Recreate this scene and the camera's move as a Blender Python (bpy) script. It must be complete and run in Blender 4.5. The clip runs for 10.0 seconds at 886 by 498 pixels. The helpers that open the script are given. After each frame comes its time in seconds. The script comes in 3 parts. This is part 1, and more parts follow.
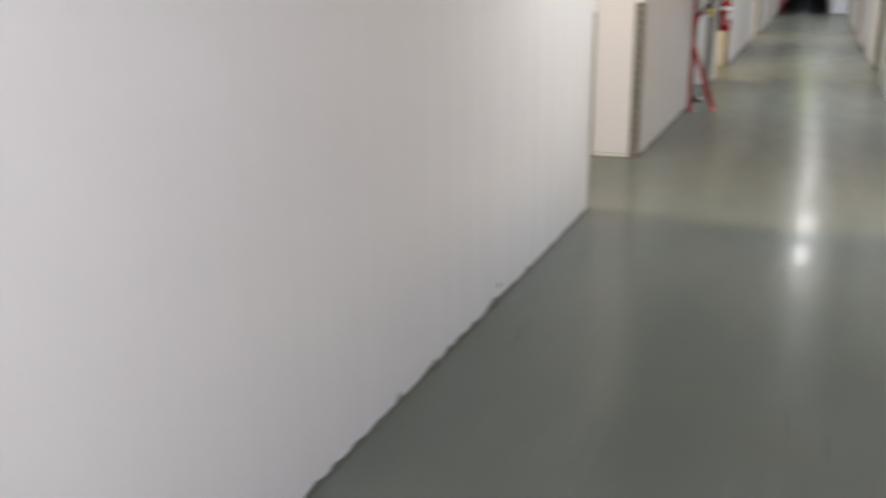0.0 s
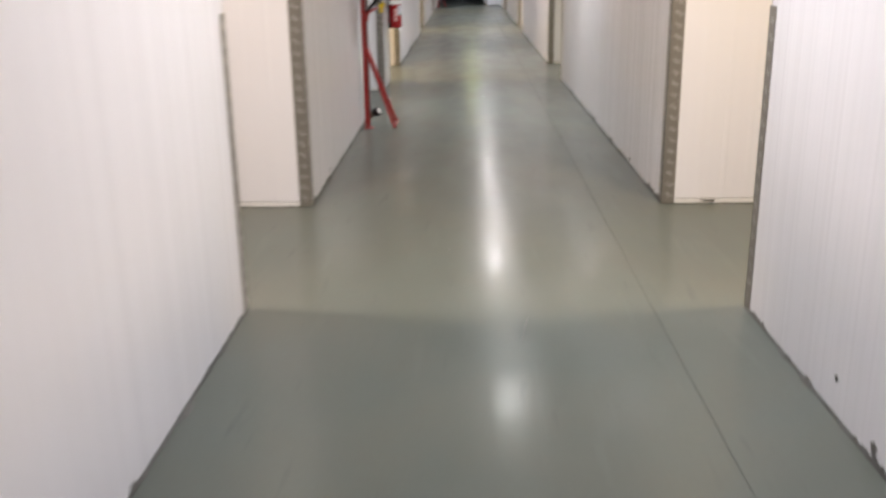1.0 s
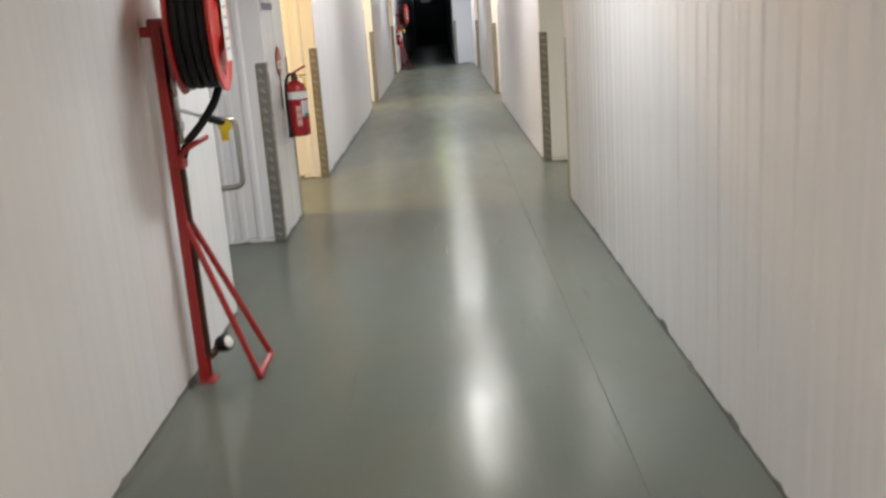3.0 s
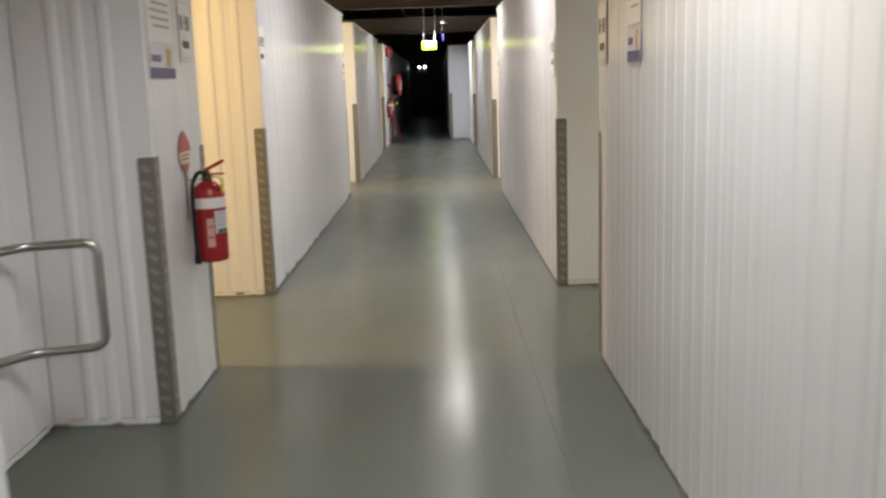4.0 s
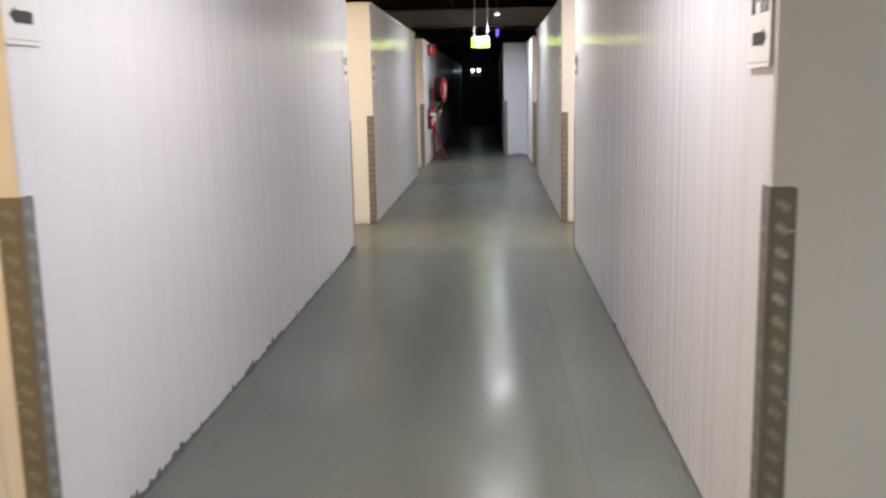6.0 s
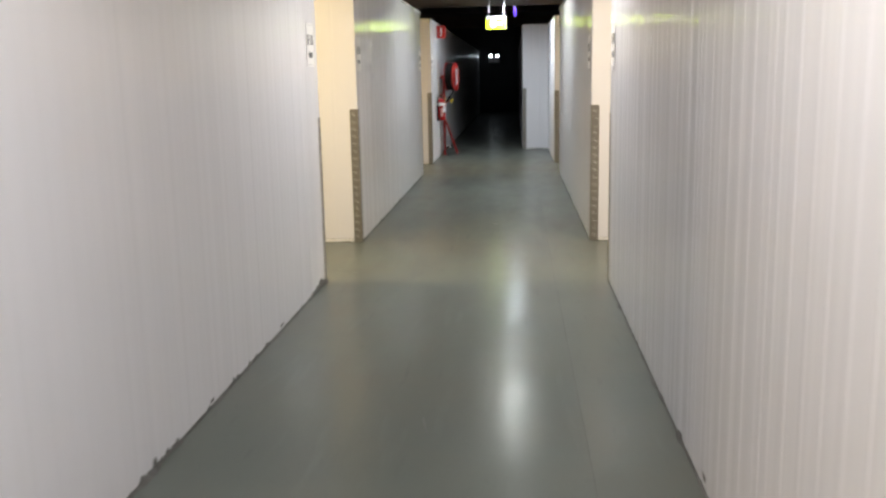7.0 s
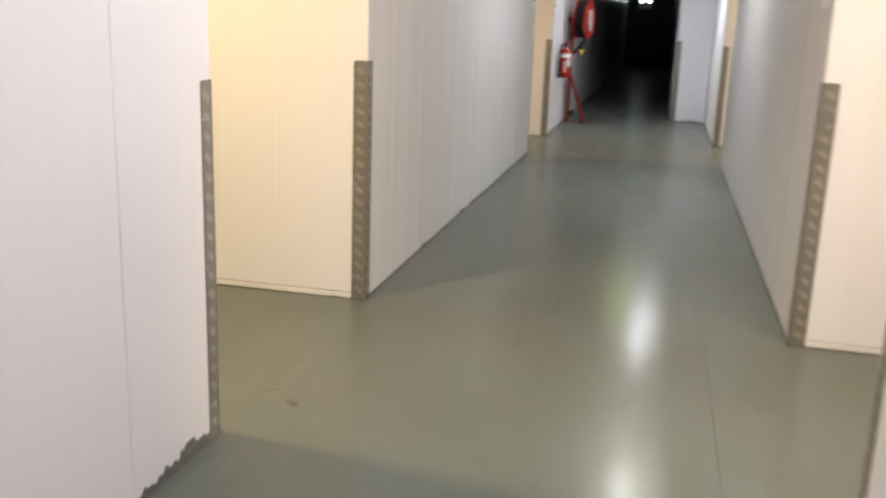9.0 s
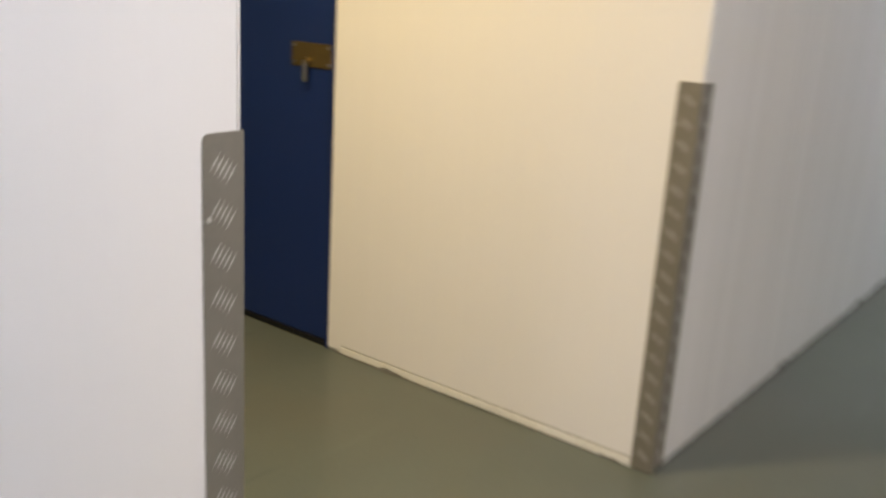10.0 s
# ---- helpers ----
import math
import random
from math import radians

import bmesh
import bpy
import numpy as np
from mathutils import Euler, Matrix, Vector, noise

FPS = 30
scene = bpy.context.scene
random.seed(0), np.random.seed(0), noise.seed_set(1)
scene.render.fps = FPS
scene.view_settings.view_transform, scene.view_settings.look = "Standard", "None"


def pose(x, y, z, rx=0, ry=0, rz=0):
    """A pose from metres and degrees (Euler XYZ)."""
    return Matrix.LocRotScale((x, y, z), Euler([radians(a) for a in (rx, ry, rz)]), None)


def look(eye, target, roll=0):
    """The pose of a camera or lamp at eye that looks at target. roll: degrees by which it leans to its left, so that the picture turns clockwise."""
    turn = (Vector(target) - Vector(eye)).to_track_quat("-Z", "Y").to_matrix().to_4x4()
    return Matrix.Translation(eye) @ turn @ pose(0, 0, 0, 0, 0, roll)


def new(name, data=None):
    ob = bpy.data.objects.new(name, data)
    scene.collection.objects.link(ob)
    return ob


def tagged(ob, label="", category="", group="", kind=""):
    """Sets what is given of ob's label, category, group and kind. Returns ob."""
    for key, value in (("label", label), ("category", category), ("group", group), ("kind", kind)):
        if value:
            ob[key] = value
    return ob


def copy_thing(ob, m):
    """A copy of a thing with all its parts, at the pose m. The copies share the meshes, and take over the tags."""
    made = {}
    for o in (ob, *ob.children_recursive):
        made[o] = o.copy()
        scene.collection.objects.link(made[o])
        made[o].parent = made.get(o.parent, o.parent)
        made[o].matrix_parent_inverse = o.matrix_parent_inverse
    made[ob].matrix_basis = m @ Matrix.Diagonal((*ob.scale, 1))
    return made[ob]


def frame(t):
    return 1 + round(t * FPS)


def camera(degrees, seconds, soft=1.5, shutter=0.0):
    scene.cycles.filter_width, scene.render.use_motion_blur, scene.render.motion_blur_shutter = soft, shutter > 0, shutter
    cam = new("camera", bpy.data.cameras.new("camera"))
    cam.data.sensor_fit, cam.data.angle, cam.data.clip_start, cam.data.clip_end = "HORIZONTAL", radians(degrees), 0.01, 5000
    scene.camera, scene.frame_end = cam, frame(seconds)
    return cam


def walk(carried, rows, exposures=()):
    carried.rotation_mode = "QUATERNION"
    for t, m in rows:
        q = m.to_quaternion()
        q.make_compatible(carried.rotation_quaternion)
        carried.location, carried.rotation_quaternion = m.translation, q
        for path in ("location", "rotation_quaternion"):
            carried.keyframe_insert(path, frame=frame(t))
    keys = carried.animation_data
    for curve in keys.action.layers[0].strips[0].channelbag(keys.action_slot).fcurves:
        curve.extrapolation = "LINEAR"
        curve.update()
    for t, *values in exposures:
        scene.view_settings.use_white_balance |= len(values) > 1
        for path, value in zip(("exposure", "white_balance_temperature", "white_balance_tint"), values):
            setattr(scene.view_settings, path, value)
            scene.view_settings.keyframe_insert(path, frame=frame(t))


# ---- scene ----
cam = camera(51.6, 10.0, soft=2.5, shutter=0.45)
PATH = [
    (0, (0.225, -4.949, 1.441), (-0.485, -3.171, 0.861), -0.6),
    (0.5, (-0.001, -3.932, 1.343), (-0.271, -2.041, 0.753), -1.6),
    (1, (-0.082, -2.935, 1.373), (-0.135, -1.027, 0.775), -0.9),
    (1.5, (-0.021, -1.872, 1.429), (0.102, 0.062, 0.931), -1.7),
    (2, (-0.006, -0.796, 1.412), (0.103, 1.135, 0.904), -0.7),
    (2.2, (0.031, -0.369, 1.398), (0.117, 1.559, 0.872), -1.9),
    (3.3, (0.155, 2.005, 1.449), (0.097, 3.952, 0.992), -3.3),
    (3.5, (0.143, 2.437, 1.455), (0.088, 4.401, 1.078), -1.0),
    (4, (0.225, 3.503, 1.474), (0.227, 5.471, 1.117), -1.9),
    (4.5, (0.26, 4.496, 1.473), (0.278, 6.466, 1.131), -0.9),
    (5, (0.3, 5.533, 1.482), (0.309, 7.505, 1.149), -0.2),
    (5.5, (0.312, 6.535, 1.476), (0.255, 8.506, 1.142), -0.8),
    (7, (0.395, 9.484, 1.474), (0.237, 11.443, 1.103), -1.2),
    (7.5, (0.432, 10.464, 1.479), (0.254, 12.419, 1.099), -2.3),
    (8, (0.424, 11.459, 1.473), (0.178, 13.39, 1.016), -2.7),
    (8.5, (0.405, 12.393, 1.457), (0.076, 14.312, 0.997), -0.6),
    (9, (0.381, 13.354, 1.413), (-0.051, 15.245, 0.924), 2.1),
    (9.5, (0.245, 14.303, 1.409), (-0.52, 16.077, 0.892), 3.8),
    (9.8, (0.127, 14.85, 1.403), (-0.878, 16.49, 0.856), 1.2),
    (10, (0.006, 15.195, 1.406), (-1.164, 16.723, 0.861), 3.5),
]
walk(cam, [(t, look(eye, target, roll)) for t, eye, target, roll in PATH],
     [(0, -0.1, 6250, 8), (0.5, 0.08, 6250, 12), (1, 0.14, 6350, 14), (1.5, -0.14, 6500, 14), (2, -0.22, 6250, 11), (2.2, -0.15, 6350, 11),
      (3.3, 0.16, 6400, 8), (3.5, 0.0, 6500, 8), (4, -0.22, 6500, 9), (4.5, -0.33, 6450, 9), (5, -0.25, 6300, 12), (5.5, -0.27, 6050, 14),
      (6.8, -0.1, 6400, 11), (7, -0.15, 6300, 8), (7.5, -0.1, 6400, 9), (8.5, 0.0, 6500, 13), (9, 0.0, 6500, 12), (9.5, -0.06, 6400, 11), (10, -0.33, 6150, 9)])

# ---- light ----
world = bpy.data.worlds.new("night_world")
scene.world = world
world.use_nodes = True
world.node_tree.nodes["Background"].inputs["Color"].default_value = (0.5, 0.55, 0.65, 1)
world.node_tree.nodes["Background"].inputs["Strength"].default_value = 0.01
LAMP_RGB, COOL_RGB, TEAL_RGB = (1.0, 0.957, 0.93), (0.96, 0.965, 0.965), (0.945, 0.965, 0.92)
END_RGB = (0.9, 0.96, 1.0)
WARM_RGB, CREAM_RGB, PALE_RGB, GREEN_FILL_RGB, GOLD_RGB = (1.0, 0.67, 0.27), (1.0, 0.75, 0.42), (1.0, 0.84, 0.66), (0.84, 1.0, 0.82), (1.0, 0.74, 0.33)
LAMP_X, LAMP_Z = 0.38, 3.0
# lamps of the main aisle: y, watts, colour, spread of the beam; tint and beam tuned per lamp
AISLE_LAMPS = ((-5.2, 80.0, LAMP_RGB, 154), (0.2, 57.0, COOL_RGB, 148), (5.85, 48.0, TEAL_RGB, 134), (10.7, 66.0, LAMP_RGB, 163), (15.8, 66.0, LAMP_RGB, 163), (21.2, 56.0, TEAL_RGB, 163))
# lamps of the side aisles: x, y, z, watts, colour; the greenish last one is an unseen added fill
SIDE_LAMPS = ((1.75, 0.72, 3.2, 70.0, CREAM_RGB), (-2.2, 8.40, 3.0, 118.0, WARM_RGB), (-2.1, 16.13, 3.0, 96.0, GOLD_RGB),
              (2.1, 16.15, 3.0, 68.0, CREAM_RGB), (-2.8, 23.6, 2.75, 60.0, WARM_RGB), (2.6, 23.6, 2.75, 60.0, CREAM_RGB),
              (-1.75, 0.72, 3.2, 72.0, PALE_RGB), (4.6, 9.0, 2.75, 75.0, GREEN_FILL_RGB))

# ---- plan ----
XL, XR = -1.0, 1.06
H = 2.40
J1N, J1F, J2N, J2F, J3N, J3F, J4N, J4F = 0.63, 2.305, 8.29, 10.0, 16.03, 17.635, 23.41, 25.05
REC0, REC1, RECX = 5.90, 7.445, -1.55
JOGY, JOGX = 27.98, 0.553
Y0, Y1, XO = -9.0, 46.6, 6.4


# ---- materials ----
def material(name, rgb, rough=0.5, metal=0.0, fine=(40.0, 0.04), coarse=(2.0, 0.06), bump=(120.0, 0.05), rough_var=0.08,
             stretch=(1, 1, 1), coat=0.0, rand=0.0, emit=None):
    m = bpy.data.materials.new(name)
    m.use_nodes = True
    nt = m.node_tree
    n, l = nt.nodes, nt.links
    b = n["Principled BSDF"]
    b.inputs["Roughness"].default_value = rough
    b.inputs["Metallic"].default_value = metal
    b.inputs["Coat Weight"].default_value = coat
    b.inputs["Coat Roughness"].default_value = 0.08
    geo = n.new("ShaderNodeNewGeometry")
    mapp = n.new("ShaderNodeMapping")
    mapp.inputs["Scale"].default_value = stretch
    l.new(geo.outputs["Position"], mapp.inputs["Vector"])

    def noise_tex(scale, detail=3.0):
        t = n.new("ShaderNodeTexNoise")
        t.inputs["Scale"].default_value = scale
        t.inputs["Detail"].default_value = detail
        l.new(mapp.outputs["Vector"], t.inputs["Vector"])
        return t.outputs["Fac"]

    def math_node(op, a, c):
        t = n.new("ShaderNodeMath")
        t.operation = op
        for i, v in enumerate((a, c)):
            if isinstance(v, (int, float)):
                t.inputs[i].default_value = v
            else:
                l.new(v, t.inputs[i])
        return t.outputs[0]

    f1, f2 = noise_tex(fine[0]), noise_tex(coarse[0], 4.0)
    value = math_node("ADD", math_node("MULTIPLY", math_node("SUBTRACT", f1, 0.5), fine[1] * 2),
                      math_node("MULTIPLY", math_node("SUBTRACT", f2, 0.5), coarse[1] * 2))
    if rand:
        info = n.new("ShaderNodeObjectInfo")
        value = math_node("ADD", value, math_node("MULTIPLY", math_node("SUBTRACT", info.outputs["Random"], 0.5), rand))
    value = math_node("ADD", value, 1.0)
    hsv = n.new("ShaderNodeHueSaturation")
    hsv.inputs["Color"].default_value = (*rgb, 1)
    l.new(value, hsv.inputs["Value"])
    l.new(hsv.outputs["Color"], b.inputs["Base Color"])
    l.new(math_node("ADD", math_node("MULTIPLY", math_node("SUBTRACT", f2, 0.5), rough_var * 2), rough), b.inputs["Roughness"])
    if bump[1]:
        bm_node = n.new("ShaderNodeBump")
        bm_node.inputs["Strength"].default_value = bump[1]
        bm_node.inputs["Distance"].default_value = 0.01
        l.new(noise_tex(bump[0]), bm_node.inputs["Height"])
        l.new(bm_node.outputs["Normal"], b.inputs["Normal"])
    if emit:
        b.inputs["Emission Color"].default_value = (*emit[0], 1)
        b.inputs["Emission Strength"].default_value = emit[1]
    return m


def floor_material():
    m = material("painted_concrete_floor", (0.102, 0.114, 0.100), rough=0.55, fine=(55.0, 0.06), coarse=(1.1, 0.20), bump=(24.0, 0.045), rough_var=0.05, coat=0.6)
    nt = m.node_tree
    n, l = nt.nodes, nt.links
    b = n["Principled BSDF"]
    l.new(b.inputs["Normal"].links[0].from_socket, b.inputs["Coat Normal"])
    b.inputs["Specular IOR Level"].default_value = 0.1
    old = b.inputs["Base Color"].links[0].from_socket
    geo = n.new("ShaderNodeNewGeometry")

    def noise_tex(scale, detail, stretch=(1, 1, 1), rough=0.5):
        mapp = n.new("ShaderNodeMapping")
        mapp.inputs["Scale"].default_value = stretch
        l.new(geo.outputs["Position"], mapp.inputs["Vector"])
        t = n.new("ShaderNodeTexNoise")
        t.inputs["Scale"].default_value, t.inputs["Detail"].default_value, t.inputs["Roughness"].default_value = scale, detail, rough
        l.new(mapp.outputs["Vector"], t.inputs["Vector"])
        return t.outputs["Fac"]

    def spread(value, lo, hi, to_lo, to_hi):
        t = n.new("ShaderNodeMapRange")
        for socket, v in zip(("From Min", "From Max", "To Min", "To Max"), (lo, hi, to_lo, to_hi)):
            t.inputs[socket].default_value = v
        l.new(value, t.inputs["Value"])
        return t.outputs["Result"]

    def blend(factor, a, rgb):
        t = n.new("ShaderNodeMix")
        t.data_type = "RGBA"
        t.inputs["B"].default_value = (*rgb, 1)
        l.new(factor, t.inputs["Factor"])
        l.new(a, t.inputs["A"])
        return t.outputs["Result"]

    # patchy polish: long worn lanes and cloudy dull spots
    gloss = noise_tex(2.2, 5.0, (1.6, 0.5, 1))
    l.new(spread(gloss, 0.32, 0.68, 0.30, 0.60), b.inputs["Coat Weight"])
    l.new(spread(noise_tex(4.5, 5.0, (1.4, 0.5, 1)), 0.32, 0.68, 0.26, 0.155), b.inputs["Coat Roughness"])
    # beige traffic film in cloudy patches over the green paint, short dark streaks, chalky worn lanes
    c = blend(spread(noise_tex(0.9, 7.0, rough=0.62), 0.42, 0.68, 0.0, 0.45), old, (0.122, 0.114, 0.090))
    c = blend(spread(noise_tex(1.3, 7.0, (7.0, 0.8, 1)), 0.60, 0.78, 0.0, 0.35), c, (0.145, 0.155, 0.142))
    c = blend(spread(noise_tex(1.6, 6.0, (9.0, 1.1, 1)), 0.64, 0.76, 0.0, 0.40), c, (0.055, 0.065, 0.06))
    c = blend(spread(noise_tex(14.0, 4.0, (1, 1, 1), 0.7), 0.66, 0.74, 0.0, 0.35), c, (0.06, 0.066, 0.06))
    l.new(c, b.inputs["Base Color"])
    return m


FLOOR = floor_material()
def enamel_material():
    m = material("white_enamelled_steel", (0.75, 0.74, 0.77), rough=0.42, fine=(60.0, 0.01), coarse=(0.8, 0.02), bump=(20.0, 0.36), rough_var=0.03, stretch=(1, 1, 0.010), coat=0.6, rand=0.02)
    nt = m.node_tree
    b = nt.nodes["Principled BSDF"]
    nt.links.new(b.inputs["Normal"].links[0].from_socket, b.inputs["Coat Normal"])
    b.inputs["Specular IOR Level"].default_value = 0.25
    b.inputs["Coat Roughness"].default_value = 0.09
    # long shallow waves of the thin sheet under the fine ripple
    bump = b.inputs["Normal"].links[0].from_node
    fine = bump.inputs["Height"].links[0].from_socket
    wave = nt.nodes.new("ShaderNodeTexNoise")
    wave.inputs["Scale"].default_value, wave.inputs["Detail"].default_value = 6.0, 1.0
    nt.links.new(fine.node.inputs["Vector"].links[0].from_socket, wave.inputs["Vector"])
    total = nt.nodes.new("ShaderNodeMath")
    total.operation = "MULTIPLY_ADD"
    total.inputs[1].default_value = 2.2
    nt.links.new(wave.outputs["Fac"], total.inputs[0])
    nt.links.new(fine, total.inputs[2])
    nt.links.new(total.outputs[0], bump.inputs["Height"])
    nt.links.remove(b.inputs["Normal"].links[0])
    return m


WHITE = enamel_material()
TRIM = material("white_trim", (0.72, 0.71, 0.70), rough=0.4, coarse=(6.0, 0.10))
JOINT = material("dusty_joint_filler", (0.075, 0.08, 0.07), rough=0.8, fine=(60.0, 0.3), coarse=(3.0, 0.4))
FADED_RED = material("faded_red_ink", (0.46, 0.085, 0.07), rough=0.45, coarse=(15.0, 0.1))
CREAM = material("aged_cream_ink", (0.62, 0.56, 0.45), rough=0.45, coarse=(15.0, 0.06))
CORE = material("wall_core", (0.30, 0.30, 0.29), rough=0.8)
GRIME = material("dark_grime_sealant", (0.11, 0.107, 0.10), rough=0.85, fine=(90.0, 0.3), coarse=(8.0, 0.4), rough_var=0.1)
TREAD = material("dull_aluminium_tread_plate", (0.21, 0.195, 0.174), rough=0.45, metal=0.3, fine=(80.0, 0.08), coarse=(6.0, 0.15), bump=(200.0, 0.06))
TREAD_BAR = material("polished_aluminium_bar", (0.54, 0.53, 0.51), rough=0.30, metal=0.5, fine=(80.0, 0.1), coarse=(6.0, 0.15))
CEIL = material("dark_ceiling", (0.32, 0.225, 0.17), rough=0.9, coarse=(1.5, 0.25))
BEAM = material("dusty_grey_beam", (0.19, 0.165, 0.145), rough=0.8, coarse=(2.5, 0.2))
OUTER = material("dark_block_wall", (0.14, 0.14, 0.15), rough=0.85, coarse=(1.5, 0.2))
RED = material("red_enamel", (0.33, 0.018, 0.018), rough=0.36, coarse=(7.0, 0.10), bump=(60.0, 0.03))
RED_BRIGHT = material("glossy_red_plastic", (0.52, 0.03, 0.025), rough=0.3, coarse=(7.0, 0.06), bump=(30.0, 0.02))
RED_DEEP = material("deep_red_enamel", (0.33, 0.014, 0.018), rough=0.25, coarse=(7.0, 0.06), bump=(30.0, 0.01))
BLACK = material("black_rubber", (0.008, 0.008, 0.010), rough=0.55, coarse=(9.0, 0.2), bump=(150.0, 0.08))
BLACK.node_tree.nodes["Principled BSDF"].inputs["Specular IOR Level"].default_value = 0.25
BRASS = material("tarnished_brass", (0.20, 0.145, 0.06), rough=0.38, metal=0.8, coarse=(20.0, 0.15))
PIPE = material("dark_bronze_pipe", (0.07, 0.045, 0.03), rough=0.4, metal=0.3, coarse=(20.0, 0.2))
STEEL = material("brushed_steel_tube", (0.45, 0.44, 0.43), rough=0.3, metal=1.0, coarse=(9.0, 0.1))
BLUE = material("dark_blue_painted_steel", (0.005, 0.019, 0.105), rough=0.42, coarse=(3.0, 0.08), bump=(90.0, 0.03))
PAPER = material("printed_paper", (0.74, 0.73, 0.72), rough=0.45, coarse=(15.0, 0.04))
INK = material("black_ink", (0.03, 0.03, 0.035), rough=0.5)
INK_GREY = material("grey_ink", (0.38, 0.38, 0.40), rough=0.5)
PURPLE = material("navy_purple_ink", (0.08, 0.075, 0.19), rough=0.45)
GOLD = material("ochre_ink", (0.50, 0.34, 0.12), rough=0.45)
LILAC = material("pale_lilac_ink", (0.60, 0.58, 0.66), rough=0.45)
PINK = material("pale_pink_ink", (0.62, 0.36, 0.34), rough=0.4, coarse=(15.0, 0.08))
YELLOW = material("yellow_plastic", (0.75, 0.55, 0.02), rough=0.45)
GREEN = material("green_ink", (0.02, 0.18, 0.10), rough=0.45)
LENS = material("lit_lamp_lens", (0.9, 0.9, 0.88), rough=0.4, emit=((1.0, 0.96, 0.9), 8.0))
WARM_LENS = material("lit_warm_lens", (0.9, 0.85, 0.7), rough=0.4, emit=((1.0, 0.72, 0.36), 18.0))
EXIT_FACE = material("lit_exit_face", (0.3, 0.5, 0.05), rough=0.4, emit=((0.66, 0.85, 0.012), 9.0))
EXIT_WHITE = material("lit_exit_pictogram", (0.9, 0.9, 0.85), rough=0.4, emit=((1.0, 1.0, 0.75), 8.0))
UV = material("violet_indicator", (0.1, 0.05, 0.4), rough=0.4, emit=((0.14, 0.07, 1.0), 1.6))
SPOT = material("emergency_spot_lens", (0.9, 0.9, 0.9), rough=0.4, emit=((0.85, 0.95, 1.0), 16.0))


# ---- mesh helpers ----
def finish(name, bm, mat, smooth=False):
    bmesh.ops.recalc_face_normals(bm, faces=bm.faces[:])
    me = bpy.data.meshes.new(name)
    bm.to_mesh(me)
    bm.free()
    me.materials.append(mat)
    if smooth:
        for p in me.polygons:
            p.use_smooth = True
        me.set_sharp_from_angle(angle=radians(38))
    return me


def part(name, bm, mat, parent=None, label="", smooth=False):
    ob = new(name, finish(name, bm, mat, smooth))
    if parent is not None:
        ob.parent = parent
    if label:
        ob["label"] = label
    return ob


def thing(name, m, label, category, group="", kind=""):
    ob = new(name)
    ob.empty_display_size = 0.1
    ob.matrix_world = m
    return tagged(ob, label, category, group, kind)


def box(bm, lo, hi, bevel=0.0):
    vs = [bm.verts.new((x, y, z)) for x in (lo[0], hi[0]) for y in (lo[1], hi[1]) for z in (lo[2], hi[2])]
    fs = [bm.faces.new([vs[i] for i in f]) for f in
          ((0, 1, 3, 2), (4, 6, 7, 5), (0, 4, 5, 1), (2, 3, 7, 6), (0, 2, 6, 4), (1, 5, 7, 3))]
    if bevel:
        edges = list({e for f in fs for e in f.edges})
        bmesh.ops.bevel(bm, geom=edges, offset=bevel, segments=2, affect="EDGES", profile=0.5)
    return bm


def boxes(*items):
    bm = bmesh.new()
    for it in items:
        box(bm, *it)
    return bm


def lathe(profile, axis=(0, 0, 1), seg=28, origin=(0, 0, 0), bm=None):
    """Turn (radius, height) pairs round an axis."""
    bm = bm or bmesh.new()
    rot = Vector((0, 0, 1)).rotation_difference(Vector(axis)).to_matrix()
    o = Vector(origin)
    rings = []
    for r, h in profile:
        if r < 1e-6:
            rings.append([bm.verts.new(o + rot @ Vector((0, 0, h)))])
        else:
            rings.append([bm.verts.new(o + rot @ Vector((r * math.cos(2 * math.pi * i / seg), r * math.sin(2 * math.pi * i / seg), h))) for i in range(seg)])
    for a, b in zip(rings, rings[1:]):
        for i in range(seg):
            j = (i + 1) % seg
            if len(a) == 1 and len(b) == 1:
                continue
            if len(a) == 1:
                bm.faces.new((a[0], b[i], b[j]))
            elif len(b) == 1:
                bm.faces.new((a[i], b[0], a[j]))
            else:
                bm.faces.new((a[i], b[i], b[j], a[j]))
    for ring, flip in ((rings[0], True), (rings[-1], False)):
        if len(ring) > 2:
            bm.faces.new(ring[::-1] if flip else ring)
    return bm


